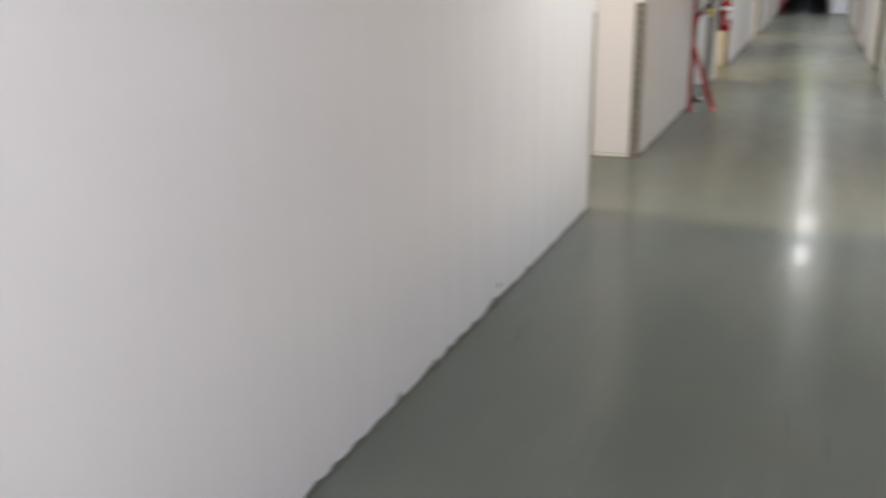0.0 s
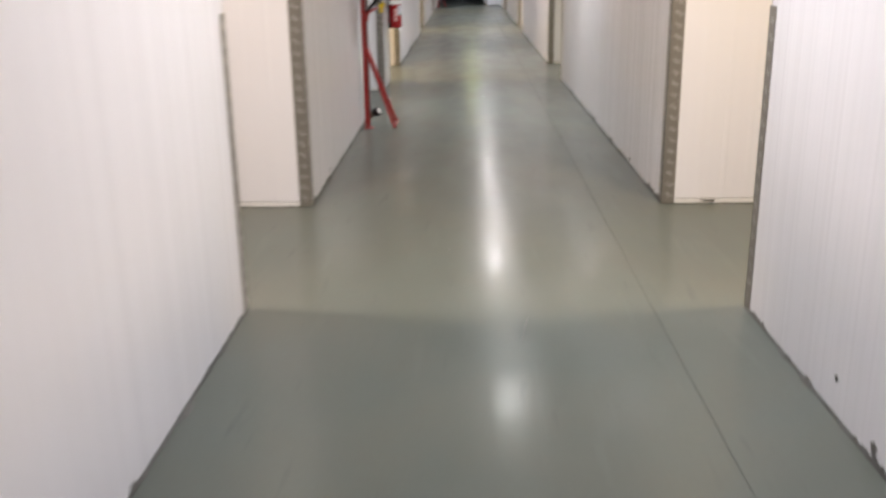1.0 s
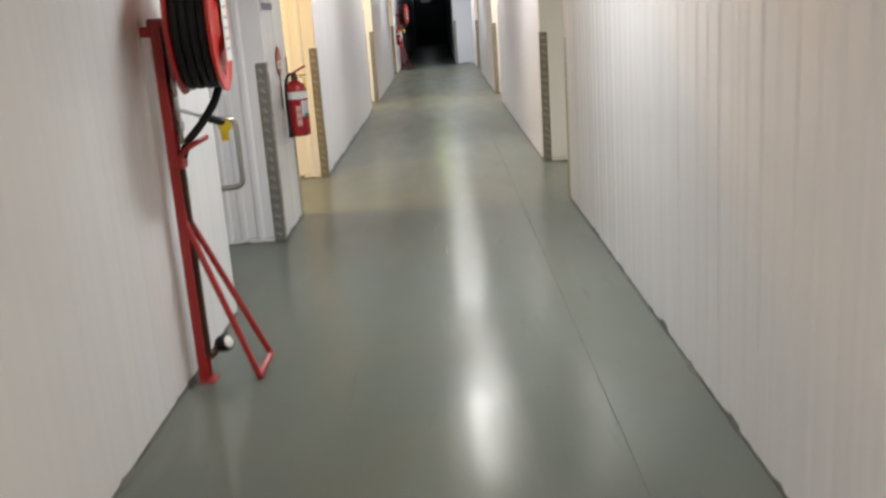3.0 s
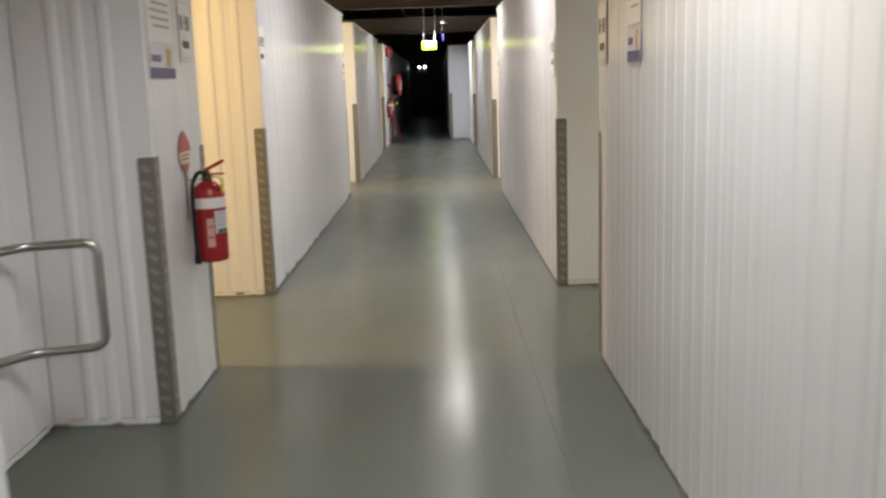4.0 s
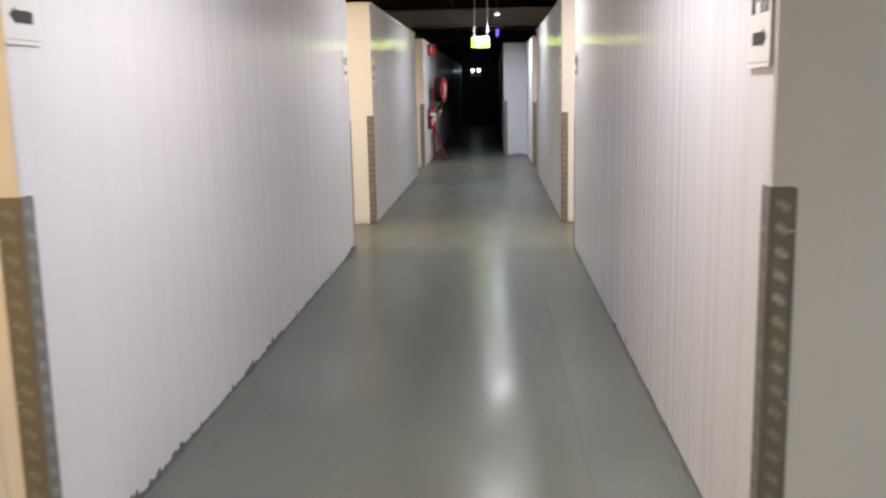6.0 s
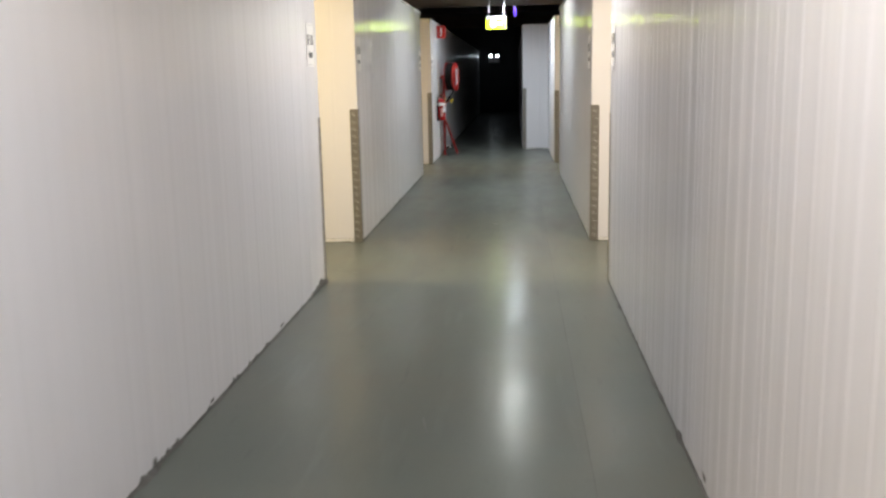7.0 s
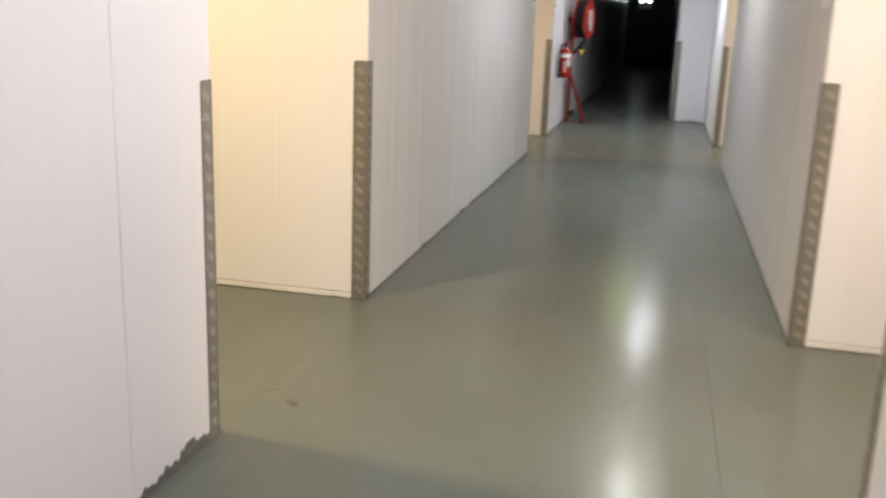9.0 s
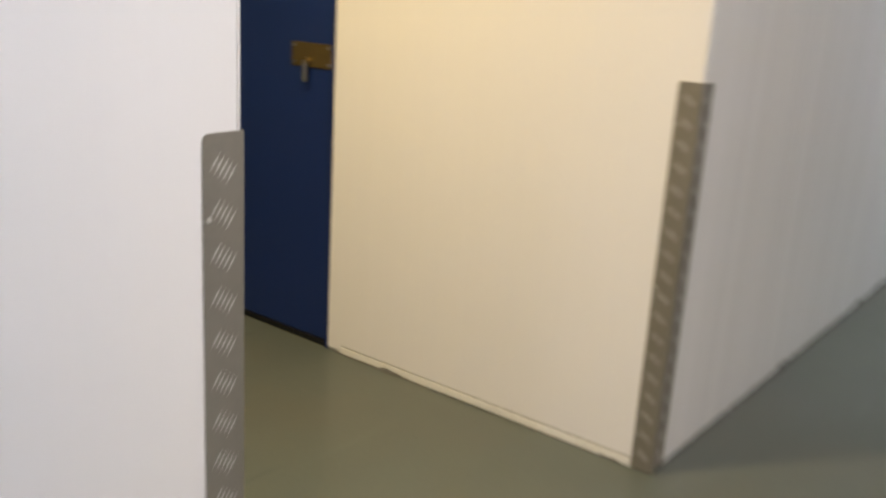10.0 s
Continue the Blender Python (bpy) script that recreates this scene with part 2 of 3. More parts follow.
def tube(points, radius, seg=10, bm=None, closed=False, soft=0.0):
    """A round tube along points; soft rounds the corners by that radius."""
    bm = bm or bmesh.new()
    pts = [Vector(p) for p in points]
    if soft:
        out = [pts[0]]
        for a, b, c in zip(pts, pts[1:], pts[2:]):
            r = min(soft, (a - b).length * 0.45, (c - b).length * 0.45)
            p, q = b + (a - b).normalized() * r, b + (c - b).normalized() * r
            out += [p * (1 - k) ** 2 + b * 2 * k * (1 - k) + q * k * k for k in (0, 0.2, 0.4, 0.6, 0.8, 1)]
        pts = out + [pts[-1]]
    rings = []
    side = None
    for i, p in enumerate(pts):
        d = (pts[min(i + 1, len(pts) - 1)] - pts[max(i - 1, 0)]).normalized()
        if closed:
            d = (pts[(i + 1) % len(pts)] - pts[i - 1]).normalized()
        if side is None:
            side = d.orthogonal().normalized()
        side = (side - d * side.dot(d)).normalized()
        up = d.cross(side)
        rings.append([bm.verts.new(p + radius * (math.cos(2 * math.pi * k / seg) * side + math.sin(2 * math.pi * k / seg) * up)) for k in range(seg)])
    pairs = list(zip(rings, rings[1:]))
    if closed:
        pairs.append((rings[-1], rings[0]))
    for a, b in pairs:
        for k in range(seg):
            bm.faces.new((a[k], a[(k + 1) % seg], b[(k + 1) % seg], b[k]))
    if not closed:
        bm.faces.new(rings[0][::-1])
        bm.faces.new(rings[-1])
    return bm


def face_frame(p0, p1):
    """Pose whose x runs from p0 to p1 along a wall, y points out of its face, z up."""
    u = (Vector((*p1, 0)) - Vector((*p0, 0))).normalized()
    n = Vector((u.y, -u.x, 0))
    # mirror-free frame: x along the wall reversed so that x, y, z stay right-handed
    m = Matrix((( -u.x, n.x, 0, p1[0]), (-u.y, n.y, 0, p1[1]), (0, 0, 1, 0), (0, 0, 0, 1)))
    return m, (Vector((*p1, 0)) - Vector((*p0, 0))).length


# ---- walls ----
PANEL_MESH = {}


def panel_mesh(width, height, rib, pitch=0.137, skip=(False, False), half=0.017, variant=0):
    key = (round(width, 3), round(height, 3), rib, pitch, skip, half, variant)
    if key in PANEL_MESH:
        return PANEL_MESH[key]
    rnd = random.Random(variant * 17 + 3)
    prof = [(0.0, -0.003), (0.0015, 0.0)]
    count = int(round(width / pitch))
    if count and width > 0.1:
        step = width / count
        for i in range(count):
            c = (i + 0.5) * step + rnd.uniform(-0.006, 0.006)
            top = rib * rnd.uniform(0.6, 1.25)
            if (skip[0] and c < 0.1) or (skip[1] and c > width - 0.1):
                continue
            prof += [(c - half, 0.0), (c - half * 0.5, top * 0.85), (c - half * 0.24, top), (c + half * 0.24, top), (c + half * 0.5, top * 0.85), (c + half, 0.0)]
    prof += [(width - 0.0015, 0.0), (width, -0.003), (width, -0.006), (0.0, -0.006)]
    bm = bmesh.new()
    lo = [bm.verts.new((s, d, 0.012)) for s, d in prof]
    hi = [bm.verts.new((s, d, height)) for s, d in prof]
    k = len(prof)
    for i in range(k):
        bm.faces.new((lo[i], lo[(i + 1) % k], hi[(i + 1) % k], hi[i]))
    bm.faces.new(lo[::-1])
    bm.faces.new(hi)
    PANEL_MESH[key] = finish("panel", bm, WHITE)
    return PANEL_MESH[key]


def ragged_strip(length, seed, low, high, bm=None, start=0.0, proud=0.005, step=0.012):
    """A strip of dirt and sealant along a wall's foot with an uneven upper edge."""
    bm = bm or bmesh.new()
    count = max(2, int(length / step))
    rows = []
    for i in range(count + 1):
        s = start + length * i / count
        v = noise.noise((s * 1.9, seed, 0.0)) * 0.4 + noise.noise((s * 7.0, seed + 7.0, 0.0)) * 0.7 + noise.noise((s * 37.0, seed, 4.0)) * 0.6 + 0.22
        h = low + (high - low) * min(1.0, max(0.0, v)) ** 1.6
        d = proud + 0.03 * max(0.0, noise.noise((s * 6.0, seed + 3.0, 0.0)))
        rows.append([bm.verts.new((s, d, 0.0005)), bm.verts.new((s, proud * 0.7, h)), bm.verts.new((s, -0.002, h)), bm.verts.new((s, -0.002, 0.0005))])
    for a, b in zip(rows, rows[1:]):
        for k in range(4):
            bm.faces.new((a[k], a[(k + 1) % 4], b[(k + 1) % 4], b[k]))
    bm.faces.new(rows[0])
    bm.faces.new(rows[-1][::-1])
    return bm


WALL_COUNT = [0]


def wall(name, p0, p1, rib=0.004, height=H, base="grime", ends=(0.0, 0.0), z0=0.0, pitch=0.137, panel_width=0.959, half=0.017, first=0.0, grime=0.042):
    """A partition whose face runs from p0 to p1; the face looks to the right of that way."""
    WALL_COUNT[0] += 1
    if ends == "butt":
        u = (Vector(p1) - Vector(p0)).normalized() * 0.0075
        p0, p1, ends = tuple(Vector(p0) + u), tuple(Vector(p1) - u), (0.004, 0.004)
    m, length = face_frame(p0, p1)
    bm = bmesh.new()
    box(bm, (ends[1], -0.075, z0), (length - ends[0], -0.0065, height - 0.02))
    w = part(name, bm, CORE)
    w.matrix_world = m
    tagged(w, "white ribbed steel partition wall of storage units", "wall", kind="structure")
    s = 0.0
    while s < length - 1e-4:
        width = min(first if first and s == 0.0 else panel_width, length - s)
        if length - s - width < 0.12:
            width = length - s
        ob = new("panel", panel_mesh(width - 0.002, height - 0.01 - z0, rib, pitch, (s == 0.0, s + width > length - 0.01), half, int(s / 0.95) % 3))
        ob.parent = w
        ob.location = (s, 0, z0)
        s += width
    bm = boxes(((0, -0.05, height - 0.012), (length, 0.012, height + 0.012), 0.003))
    part("top_rail", bm, TRIM, w)
    if base == "grime":
        part("foot_sealant", ragged_strip(length, WALL_COUNT[0] * 3.1, 0.006, grime), GRIME, w, "dark ragged dirt and sealant along the foot")
    elif base == "angle":
        part("base_angle", boxes(((0.072, 0.0005, 0.004), (length - 0.072, 0.007, 0.03), 0.002)), TRIM, w)
        bm = bmesh.new()
        rnd = random.Random(WALL_COUNT[0])
        s = 0.1
        while s < length - 0.4:
            d = rnd.uniform(0.08, 0.5)
            ragged_strip(min(d, length - s - 0.05), s * 5 + WALL_COUNT[0], 0.004, 0.02, bm, s, 0.0095)
            s += d + rnd.uniform(0.1, 0.6)
        part("dirt_line", bm, GRIME, w)
        part("seam_line", boxes(((0.075, 0.0002, 0.031), (length - 0.075, 0.003, 0.0335))), GRIME, w)
    return w


# floor, with a saw-cut joint along the aisle
bm = boxes(((-XO - 0.4, Y0 - 0.4, -0.2), (0.676, Y1 + 0.4, 0.0)), ((0.680, Y0 - 0.4, -0.2), (XO + 0.4, Y1 + 0.4, 0.0)))
floor = tagged(part("floor", bm, FLOOR), "glossy grey-green painted concrete floor with scuffs", "floor", kind="structure")
part("joint_filler", boxes(((0.676, Y0 - 0.4, -0.2), (0.680, Y1 + 0.4, -0.002))), JOINT, floor, "dark dirty filler in the saw-cut joint")

# main aisle, west side
wall("wall_west_1", (XL, Y0), (XL, J1N), 0.0002, ends="butt", grime=0.066, panel_width=12.0)
wall("wall_west_2", (XL, J1F), (XL, REC0), 0.0005, ends="butt")
wall("wall_west_3", (XL, REC1), (XL, J2N), 0.0008, ends="butt")
wall("wall_west_4", (XL, J2F), (XL, J3N), 0.0004, ends="butt", first=0.53, grime=0.062, panel_width=7.0)
wall("wall_west_5", (XL, J3F), (XL, J4N), 0.0007, ends="butt", grime=0.026)
wall("wall_west_6", (XL, J4F), (XL, Y1), 0.003, ends="butt")
# east side
wall("wall_east_1", (XR, J1N), (XR, Y0), 0.0007, ends="butt", panel_width=12.0)
wall("wall_east_2", (XR, J2N), (XR, J1F), 0.003, ends="butt", half=0.015)
wall("wall_east_3", (XR, J3N), (XR, J2F), 0.0015, ends="butt", half=0.010)
wall("wall_east_4", (XR, J4N), (XR, J3F), 0.0012, ends="butt")
wall("wall_east_5", (XR, JOGY), (XR, J4F), 0.005, ends="butt")
wall("wall_jog", (JOGX, JOGY), (XR, JOGY), 0.003, base="angle", height=2.42)
wall("wall_east_6", (JOGX, Y1), (JOGX, JOGY), 0.004, ends="butt")
# recess beside the hose reel
wall("wall_recess_1", (XL - 0.08, REC0), (RECX, REC0), 0.003, base="angle")
wall("wall_recess_2", (RECX, REC0), (RECX, REC1), 0.004, base="angle")
wall("wall_recess_3", (RECX, REC1), (XL, REC1), 0.010, base="angle", pitch=0.115, ends=(0.0, 0.08), half=0.03)
# side aisles
DOOR0, DOOR1, DOORH = -3.34, -2.414, 2.08
for k, (near, far) in enumerate(((J1N, J1F), (J2N, J2F), (J3N, J3F), (J4N, J4F)), 1):
    wall(f"wall_aisle_{k}_near_west", (XL, near), (-XO, near), 0.003, base="angle", ends=(0.08, 0))
    wall(f"wall_aisle_{k}_near_east", (XO, near), (XR, near), 0.003, base="angle", ends=(0, 0.08))
    rib = {1: 0.0008, 2: 0.008, 3: 0.0008, 4: 0.002}[k]
    half = 0.03 if k == 2 else 0.017
    pitch = {2: 0.1}.get(k, 0.137)
    if k == 3:
        wall("wall_aisle_3_far_west", (DOOR1, far), (XL, far), rib, base="angle", ends=(0, 0.08), panel_width=1.6)
        wall("wall_aisle_3_far_west_end", (-XO, far), (DOOR0, far), rib, base="angle")
        wall("wall_aisle_3_over_door", (DOOR0, far), (DOOR1, far), rib, base="none", z0=DOORH + 0.03)
    else:
        wall(f"wall_aisle_{k}_far_west", (-XO, far), (XL, far), rib, base="angle", ends=(0, 0.08), pitch=pitch, half=half, panel_width=2.2)
    wall(f"wall_aisle_{k}_far_east", (XR, far), (XO, far), 0.0012, base="angle", ends=(0.08, 0), panel_width=5.5)
# unseen lids added over the storage blocks to stop light leaking through
spans = ((Y0, J1N), (J1F, J2N), (J2F, J3N), (J3F, J4N), (J4F, Y1))
for k, (a, b) in enumerate(spans, 1):
    if k == 2:
        bm = boxes(((-XO, a + 0.09, H - 0.07), (RECX - 0.1, b - 0.09, H - 0.03)), ((RECX - 0.1, a + 0.09, H - 0.07), (XL - 0.09, REC0 - 0.09, H - 0.03)), ((RECX - 0.1, REC1 + 0.09, H - 0.07), (XL - 0.09, b - 0.09, H - 0.03)))
    else:
        bm = boxes(((-XO, a + 0.09, H - 0.07), (XL - 0.09, b - 0.09, H - 0.03)))
    tagged(part(f"ceiling_units_west_{k}", bm, CORE), "unseen grey lid added over the storage units to stop light leaks", "ceiling", kind="structure")
    bm = boxes(((XR + 0.09, a + 0.09, H - 0.07), (XO, b - 0.09, H - 0.03)))
    tagged(part(f"ceiling_units_east_{k}", bm, CORE), "unseen grey lid added over the storage units to stop light leaks", "ceiling", kind="structure")
# shell of the building
for name, lo, hi in (("wall_shell_west", (-XO - 0.2, Y0 - 0.2, 0), (-XO, Y1 + 0.2, 3.7)), ("wall_shell_east", (XO, Y0 - 0.2, 0), (XO + 0.2, Y1 + 0.2, 3.7)),
                     ("wall_shell_south", (-XO, Y0 - 0.2, 0), (XO, Y0, 3.7)), ("wall_shell_north", (-XO, Y1, 0), (XO, Y1 + 0.2, 3.7))):
    tagged(part(name, boxes((lo, hi)), OUTER), "dark outer wall of the storage hall", "wall", kind="structure")
tagged(part("ceiling", boxes(((-XO - 0.2, Y0 - 0.2, 3.7), (XO + 0.2, Y1 + 0.2, 3.85))), CEIL), "dark unlit hall ceiling", "ceiling", kind="structure")
for y in (-3.4, 4.25, 11.9, 19.55, 27.2, 34.9):
    bm = boxes(((-XO, y - 0.09, 2.74), (XO, y + 0.09, 2.755)), ((-XO, y - 0.09, 3.09), (XO, y + 0.09, 3.105)), ((-XO, y - 0.006, 2.755), (XO, y + 0.006, 3.09)))
    tagged(part("roof_beam", bm, BEAM), "dusty grey steel beam under the dark ceiling", "beam", "roof beams", "structure")
bm = tube([(-0.55, Y0, 3.25), (-0.55, Y1, 3.25)], 0.03)
tagged(part("conduit_pipe", bm, BEAM, smooth=True), "dusty grey pipe under the dark ceiling", "pipe", kind="structure")


# ---- corner guards ----
def corner_guard():
    g = thing("corner_guard", Matrix(), "dull aluminium tread-plate guard on a wall corner", "corner guard", "corner guards")
    t, leg, h = 0.003, 0.07, 1.2
    bm = bmesh.new()
    prof = [(-leg, 0.001), (-leg, t), (t - 0.002, t), (t, t - 0.002), (t, -leg), (0.001, -leg), (0.001, 0.001)]
    lo = [bm.verts.new((x, y, 0.004)) for x, y in prof]
    hi = [bm.verts.new((x, y, h)) for x, y in prof]
    for i in range(7):
        bm.faces.new((lo[i], lo[(i + 1) % 7], hi[(i + 1) % 7], hi[i]))
    bm.faces.new(lo)
    bm.faces.new(hi[::-1])
    tips = [e for e in bm.edges if all(v.co.z > h - 0.001 for v in e.verts) and (all(v.co.x < -leg + 0.001 for v in e.verts) or all(v.co.y < -leg + 0.001 for v in e.verts))]
    bmesh.ops.bevel(bm, geom=tips, offset=0.012, segments=3, affect="EDGES", profile=0.5)
    part("angle_plate", bm, TREAD, g)
    for z in (0.12, 0.60, 1.08):
        for x, y, axis in ((-0.06, t, (0, 1, 0)), (t, -0.06, (1, 0, 0))):
            part("rivet", lathe([(0.0045, 0.0), (0.0035, 0.0016), (0.0, 0.002)], axis, 8, (x, y, z)), TREAD_BAR, g)
    # five-bar chequer: low lozenges in groups up each leg
    for leg_axis in (0, 1):
        bm = bmesh.new()
        for k in range(18):
            zc = 1.15 - 0.0645 * k
            for b in range(5):
                o = (b - 2) * 0.0074
                cs, cz = -0.035 + o * 0.95, zc - o * 0.66
                a = radians(55)
                du, dz = math.cos(a), math.sin(a)
                L, W, T = 0.0170, 0.0016, 0.0006
                pts = [(cs + du * L, cz + dz * L), (cs - dz * W, cz + du * W), (cs - du * L, cz - dz * L), (cs + dz * W, cz - du * W)]
                # the pattern runs the other way on the second leg
                if not leg_axis:
                    cs, du = -0.07 - cs, -du
                    pts = [(-0.07 - s, z) for s, z in pts]
                base = [bm.verts.new((s, t, z) if leg_axis == 0 else (t, s, z)) for s, z in pts]
                ridge = [bm.verts.new(((cs + e * du * L * 0.6), t + T, cz + e * dz * L * 0.6) if leg_axis == 0 else (t + T, cs + e * du * L * 0.6, cz + e * dz * L * 0.6)) for e in (1, -1)]
                bm.faces.new((base[0], base[1], ridge[0]))
                bm.faces.new((base[1], base[2], ridge[1]))
                bm.faces.new((base[1], ridge[1], ridge[0]))
                bm.faces.new((base[2], base[3], ridge[1]))
                bm.faces.new((base[3], base[0], ridge[0]))
                bm.faces.new((base[3], ridge[0], ridge[1]))
        tagged(part("chequer_pattern", bm, TREAD_BAR, g, "bright raised five-bar pattern"), kind="stuff")
    return g


TURN = {(1, 1): 0, (-1, 1): 90, (-1, -1): 180, (1, -1): 270}
corners = [(XL, J1N, 1, 1), (XR, J1N, -1, 1), (XL, J1F, 1, -1), (XR, J1F, -1, -1), (XL, REC1, 1, -1),
           (XL, J2N, 1, 1), (XR, J2N, -1, 1), (XL, J2F, 1, -1), (XR, J2F, -1, -1),
           (XL, J3N, 1, 1), (XR, J3N, -1, 1), (XL, J3F, 1, -1), (XR, J3F, -1, -1),
           (XL, J4N, 1, 1), (XR, J4N, -1, 1), (XL, J4F, 1, -1), (XR, J4F, -1, -1), (JOGX, JOGY, -1, -1)]
first_guard = corner_guard()
for i, (x, y, nx, ny) in enumerate(corners):
    m = pose(x, y, 0, 0, 0, TURN[(nx, ny)])
    if i == 0:
        first_guard.matrix_world = m
    else:
        copy_thing(first_guard, m)


# ---- lamps ----
def pendant_lamp(x, y, z, lens, rgb, watts, label, down=0.2, k=1.0, spread=math.pi):
    """A round lamp that shines down from a disc of that size; k scales its shade."""
    lamp = thing("pendant_lamp", pose(x, y, z), label, "lamp", "ceiling lamps")
    part("housing", lathe([(r * k, h * k) for r, h in ((0.0, 0.12), (0.05, 0.118), (0.06, 0.09), (0.10, 0.05), (0.135, 0.02), (0.135, 0.0), (0.125, 0.0), (0.12, 0.015), (0.0, 0.02))]), TRIM, lamp, smooth=True)
    part("lens", lathe([(r * k, h * k) for r, h in ((0.0, -0.02), (0.06, -0.016), (0.105, -0.004), (0.118, 0.008), (0.0, 0.012))]), lens, lamp, "glowing round lens", smooth=True)
    part("rod", lathe([(0.008, 0.119 * k), (0.008, 3.69 - z)], seg=8), BEAM, lamp)
    part("canopy", lathe([(0.04, 3.68 - z), (0.05, 3.70 - z)], seg=16), BEAM, lamp)
    light = bpy.data.lights.new("lamp_light", "AREA")
    light.shape, light.size, light.spread = "DISK", down, spread
    light.energy, light.color = watts, rgb
    ob = new("lamp_light", light)
    ob.parent = lamp
    ob.location = (0, 0, -0.10)


def batten_lamp(x, y, z, rgb, watts, spread, label):
    """A slim fluorescent batten along the aisle, open below."""
    lamp = thing("batten_lamp", pose(x, y, z), label, "lamp", "ceiling lamps")
    part("tray", boxes(((-0.13, -0.63, 0.0), (0.13, 0.63, 0.05), 0.01)), TRIM, lamp)
    for s in (-0.06, 0.06):
        part("tube", tube([(s, -0.59, -0.025), (s, 0.59, -0.025)], 0.013, 10), LENS, lamp, "glowing fluorescent tube", smooth=True)
    for e in (-0.61, 0.61):
        part("end_cap", boxes(((-0.10, e - 0.015, -0.045), (0.10, e + 0.015, 0.0), 0.004)), TRIM, lamp)
    for e in (-0.45, 0.45):
        part("rod", tube([(0, e, 0.05), (0, e, 3.70 - z)], 0.006, 8), BEAM, lamp)
    light = bpy.data.lights.new("lamp_light", "AREA")
    light.shape, light.size, light.size_y, light.spread = "RECTANGLE", 0.22, 1.2, radians(spread)
    light.energy, light.color = watts, rgb
    ob = new("lamp_light", light)
    ob.parent = lamp
    ob.location = (0, 0, -0.05)


for y, w, rgb, spread in AISLE_LAMPS:
    batten_lamp(LAMP_X, y, LAMP_Z, rgb, w, spread, "white twin-tube fluorescent batten, lit, over the aisle")
pendant_lamp(LAMP_X + 0.03, 25.8, 2.87, LENS, END_RGB, 58.0, "small round white pendant lamp, lit, at the dark aisle end", 0.14, 0.5, radians(162))
for x, y, z, w, rgb in SIDE_LAMPS:
    pendant_lamp(x, y, z, WARM_LENS, rgb, w, "round pendant lamp, lit, put unseen over a side aisle")

# ---- hose reels ----
def hose_reel(m, swing, label):
    """Origin at the post's foot by the wall; x points away from the wall, y along it."""
    r = thing("hose_reel", m, label, "hose reel", "fire hose reels")
    part("post", boxes(((0.016, -0.034, 0.0), (0.028, 0.034, 1.47), 0.003), ((0.028, -0.034, 0.0), (0.056, -0.029, 1.47)), ((0.028, 0.029, 0.0), (0.056, 0.034, 1.47)), ((-0.024, -0.02, 1.42), (0.016, 0.02, 1.46))), RED, r)
    part("foot_plate", boxes(((0.01, -0.045, 0.0), (0.085, 0.045, 0.008), 0.003)), RED, r)
    for y, y2 in ((-0.02, -0.03), (0.03, 0.235)):
        part("brace_leg", tube([(0.035, y, 0.72), (0.27, y2, 0.012)], 0.014, 8), RED, r)
    part("brace_bar", tube([(0.27, -0.03, 0.014), (0.27, 0.235, 0.014)], 0.014, 8), RED, r)
    drum = part("drum", lathe([(0.0, -0.01), (0.03, -0.01), (0.03, 0.285), (0.0, 0.285)], (1, 0, 0), 16), RED, r)
    drum.matrix_local = pose(0.0, 0.05, 1.46, 0, 0, swing)
    for x, mat in ((0.115, RED), (0.25, RED_BRIGHT)):
        k = 1 if x > 0.2 else -1
        prof = [(0.0, x), (0.255, x), (0.264, x + 0.006 * k), (0.269, x + 0.016 * k), (0.262, x + 0.018 * k), (0.247, x + 0.010 * k), (0.12, x + 0.012 * k), (0.10, x + 0.024 * k), (0.05, x + 0.028 * k), (0.0, x + 0.028 * k)]
        part("flange", lathe(prof, (1, 0, 0), 44), mat, drum, smooth=True)
    label = part("flange_label", boxes(((0.286, -0.075, -0.15), (0.288, 0.075, 0.13))), PAPER, drum, "white printed label")
    for z in (0.09, 0.05, 0.01, -0.03, -0.07, -0.11):
        part("text_bar", boxes(((0.288, -0.055, z), (0.2885, 0.05, z + 0.012))), INK_GREY, label)
    # turns of hose wound on the drum
    for i in range(4):
        rad, x = 0.236, 0.134 + i * 0.033
        ring = [(x, rad * math.cos(2 * math.pi * k / 40), rad * math.sin(2 * math.pi * k / 40)) for k in range(40)]
        part("hose_coil", tube(ring, 0.0175, 8, closed=True), BLACK, drum, "black rubber hose turn", smooth=True)
    part("hose_core", lathe([(0.0, 0.117), (0.226, 0.117), (0.226, 0.248), (0.0, 0.248)], (1, 0, 0), 40), BLACK, drum, smooth=True)
    part("hose_tail", tube([(0.22, 0.14, 1.235), (0.20, 0.12, 1.16), (0.14, 0.09, 1.07), (0.075, 0.05, 1.0), (0.055, 0.04, 0.93)], 0.016, 10, soft=0.05), BLACK, r, smooth=True)
    part("supply_pipe", tube([(0.05, 0.035, 0.10), (0.05, 0.035, 0.98)], 0.013, 10), PIPE, r, "dark brown supply pipe")
    part("inlet_pipe", tube([(0.062, 0.0, 1.46), (0.062, 0.02, 1.20), (0.06, 0.035, 1.0)], 0.014, 8, soft=0.06), STEEL, r, smooth=True)
    axis = (0.86, -0.36, 0.36)
    valve = part("valve", lathe([(0.018, -0.03), (0.03, -0.02), (0.038, 0.0), (0.038, 0.03), (0.031, 0.036), (0.0, 0.036)], axis, 20, (0.10, 0.09, 0.125)), BLACK, r, smooth=True)
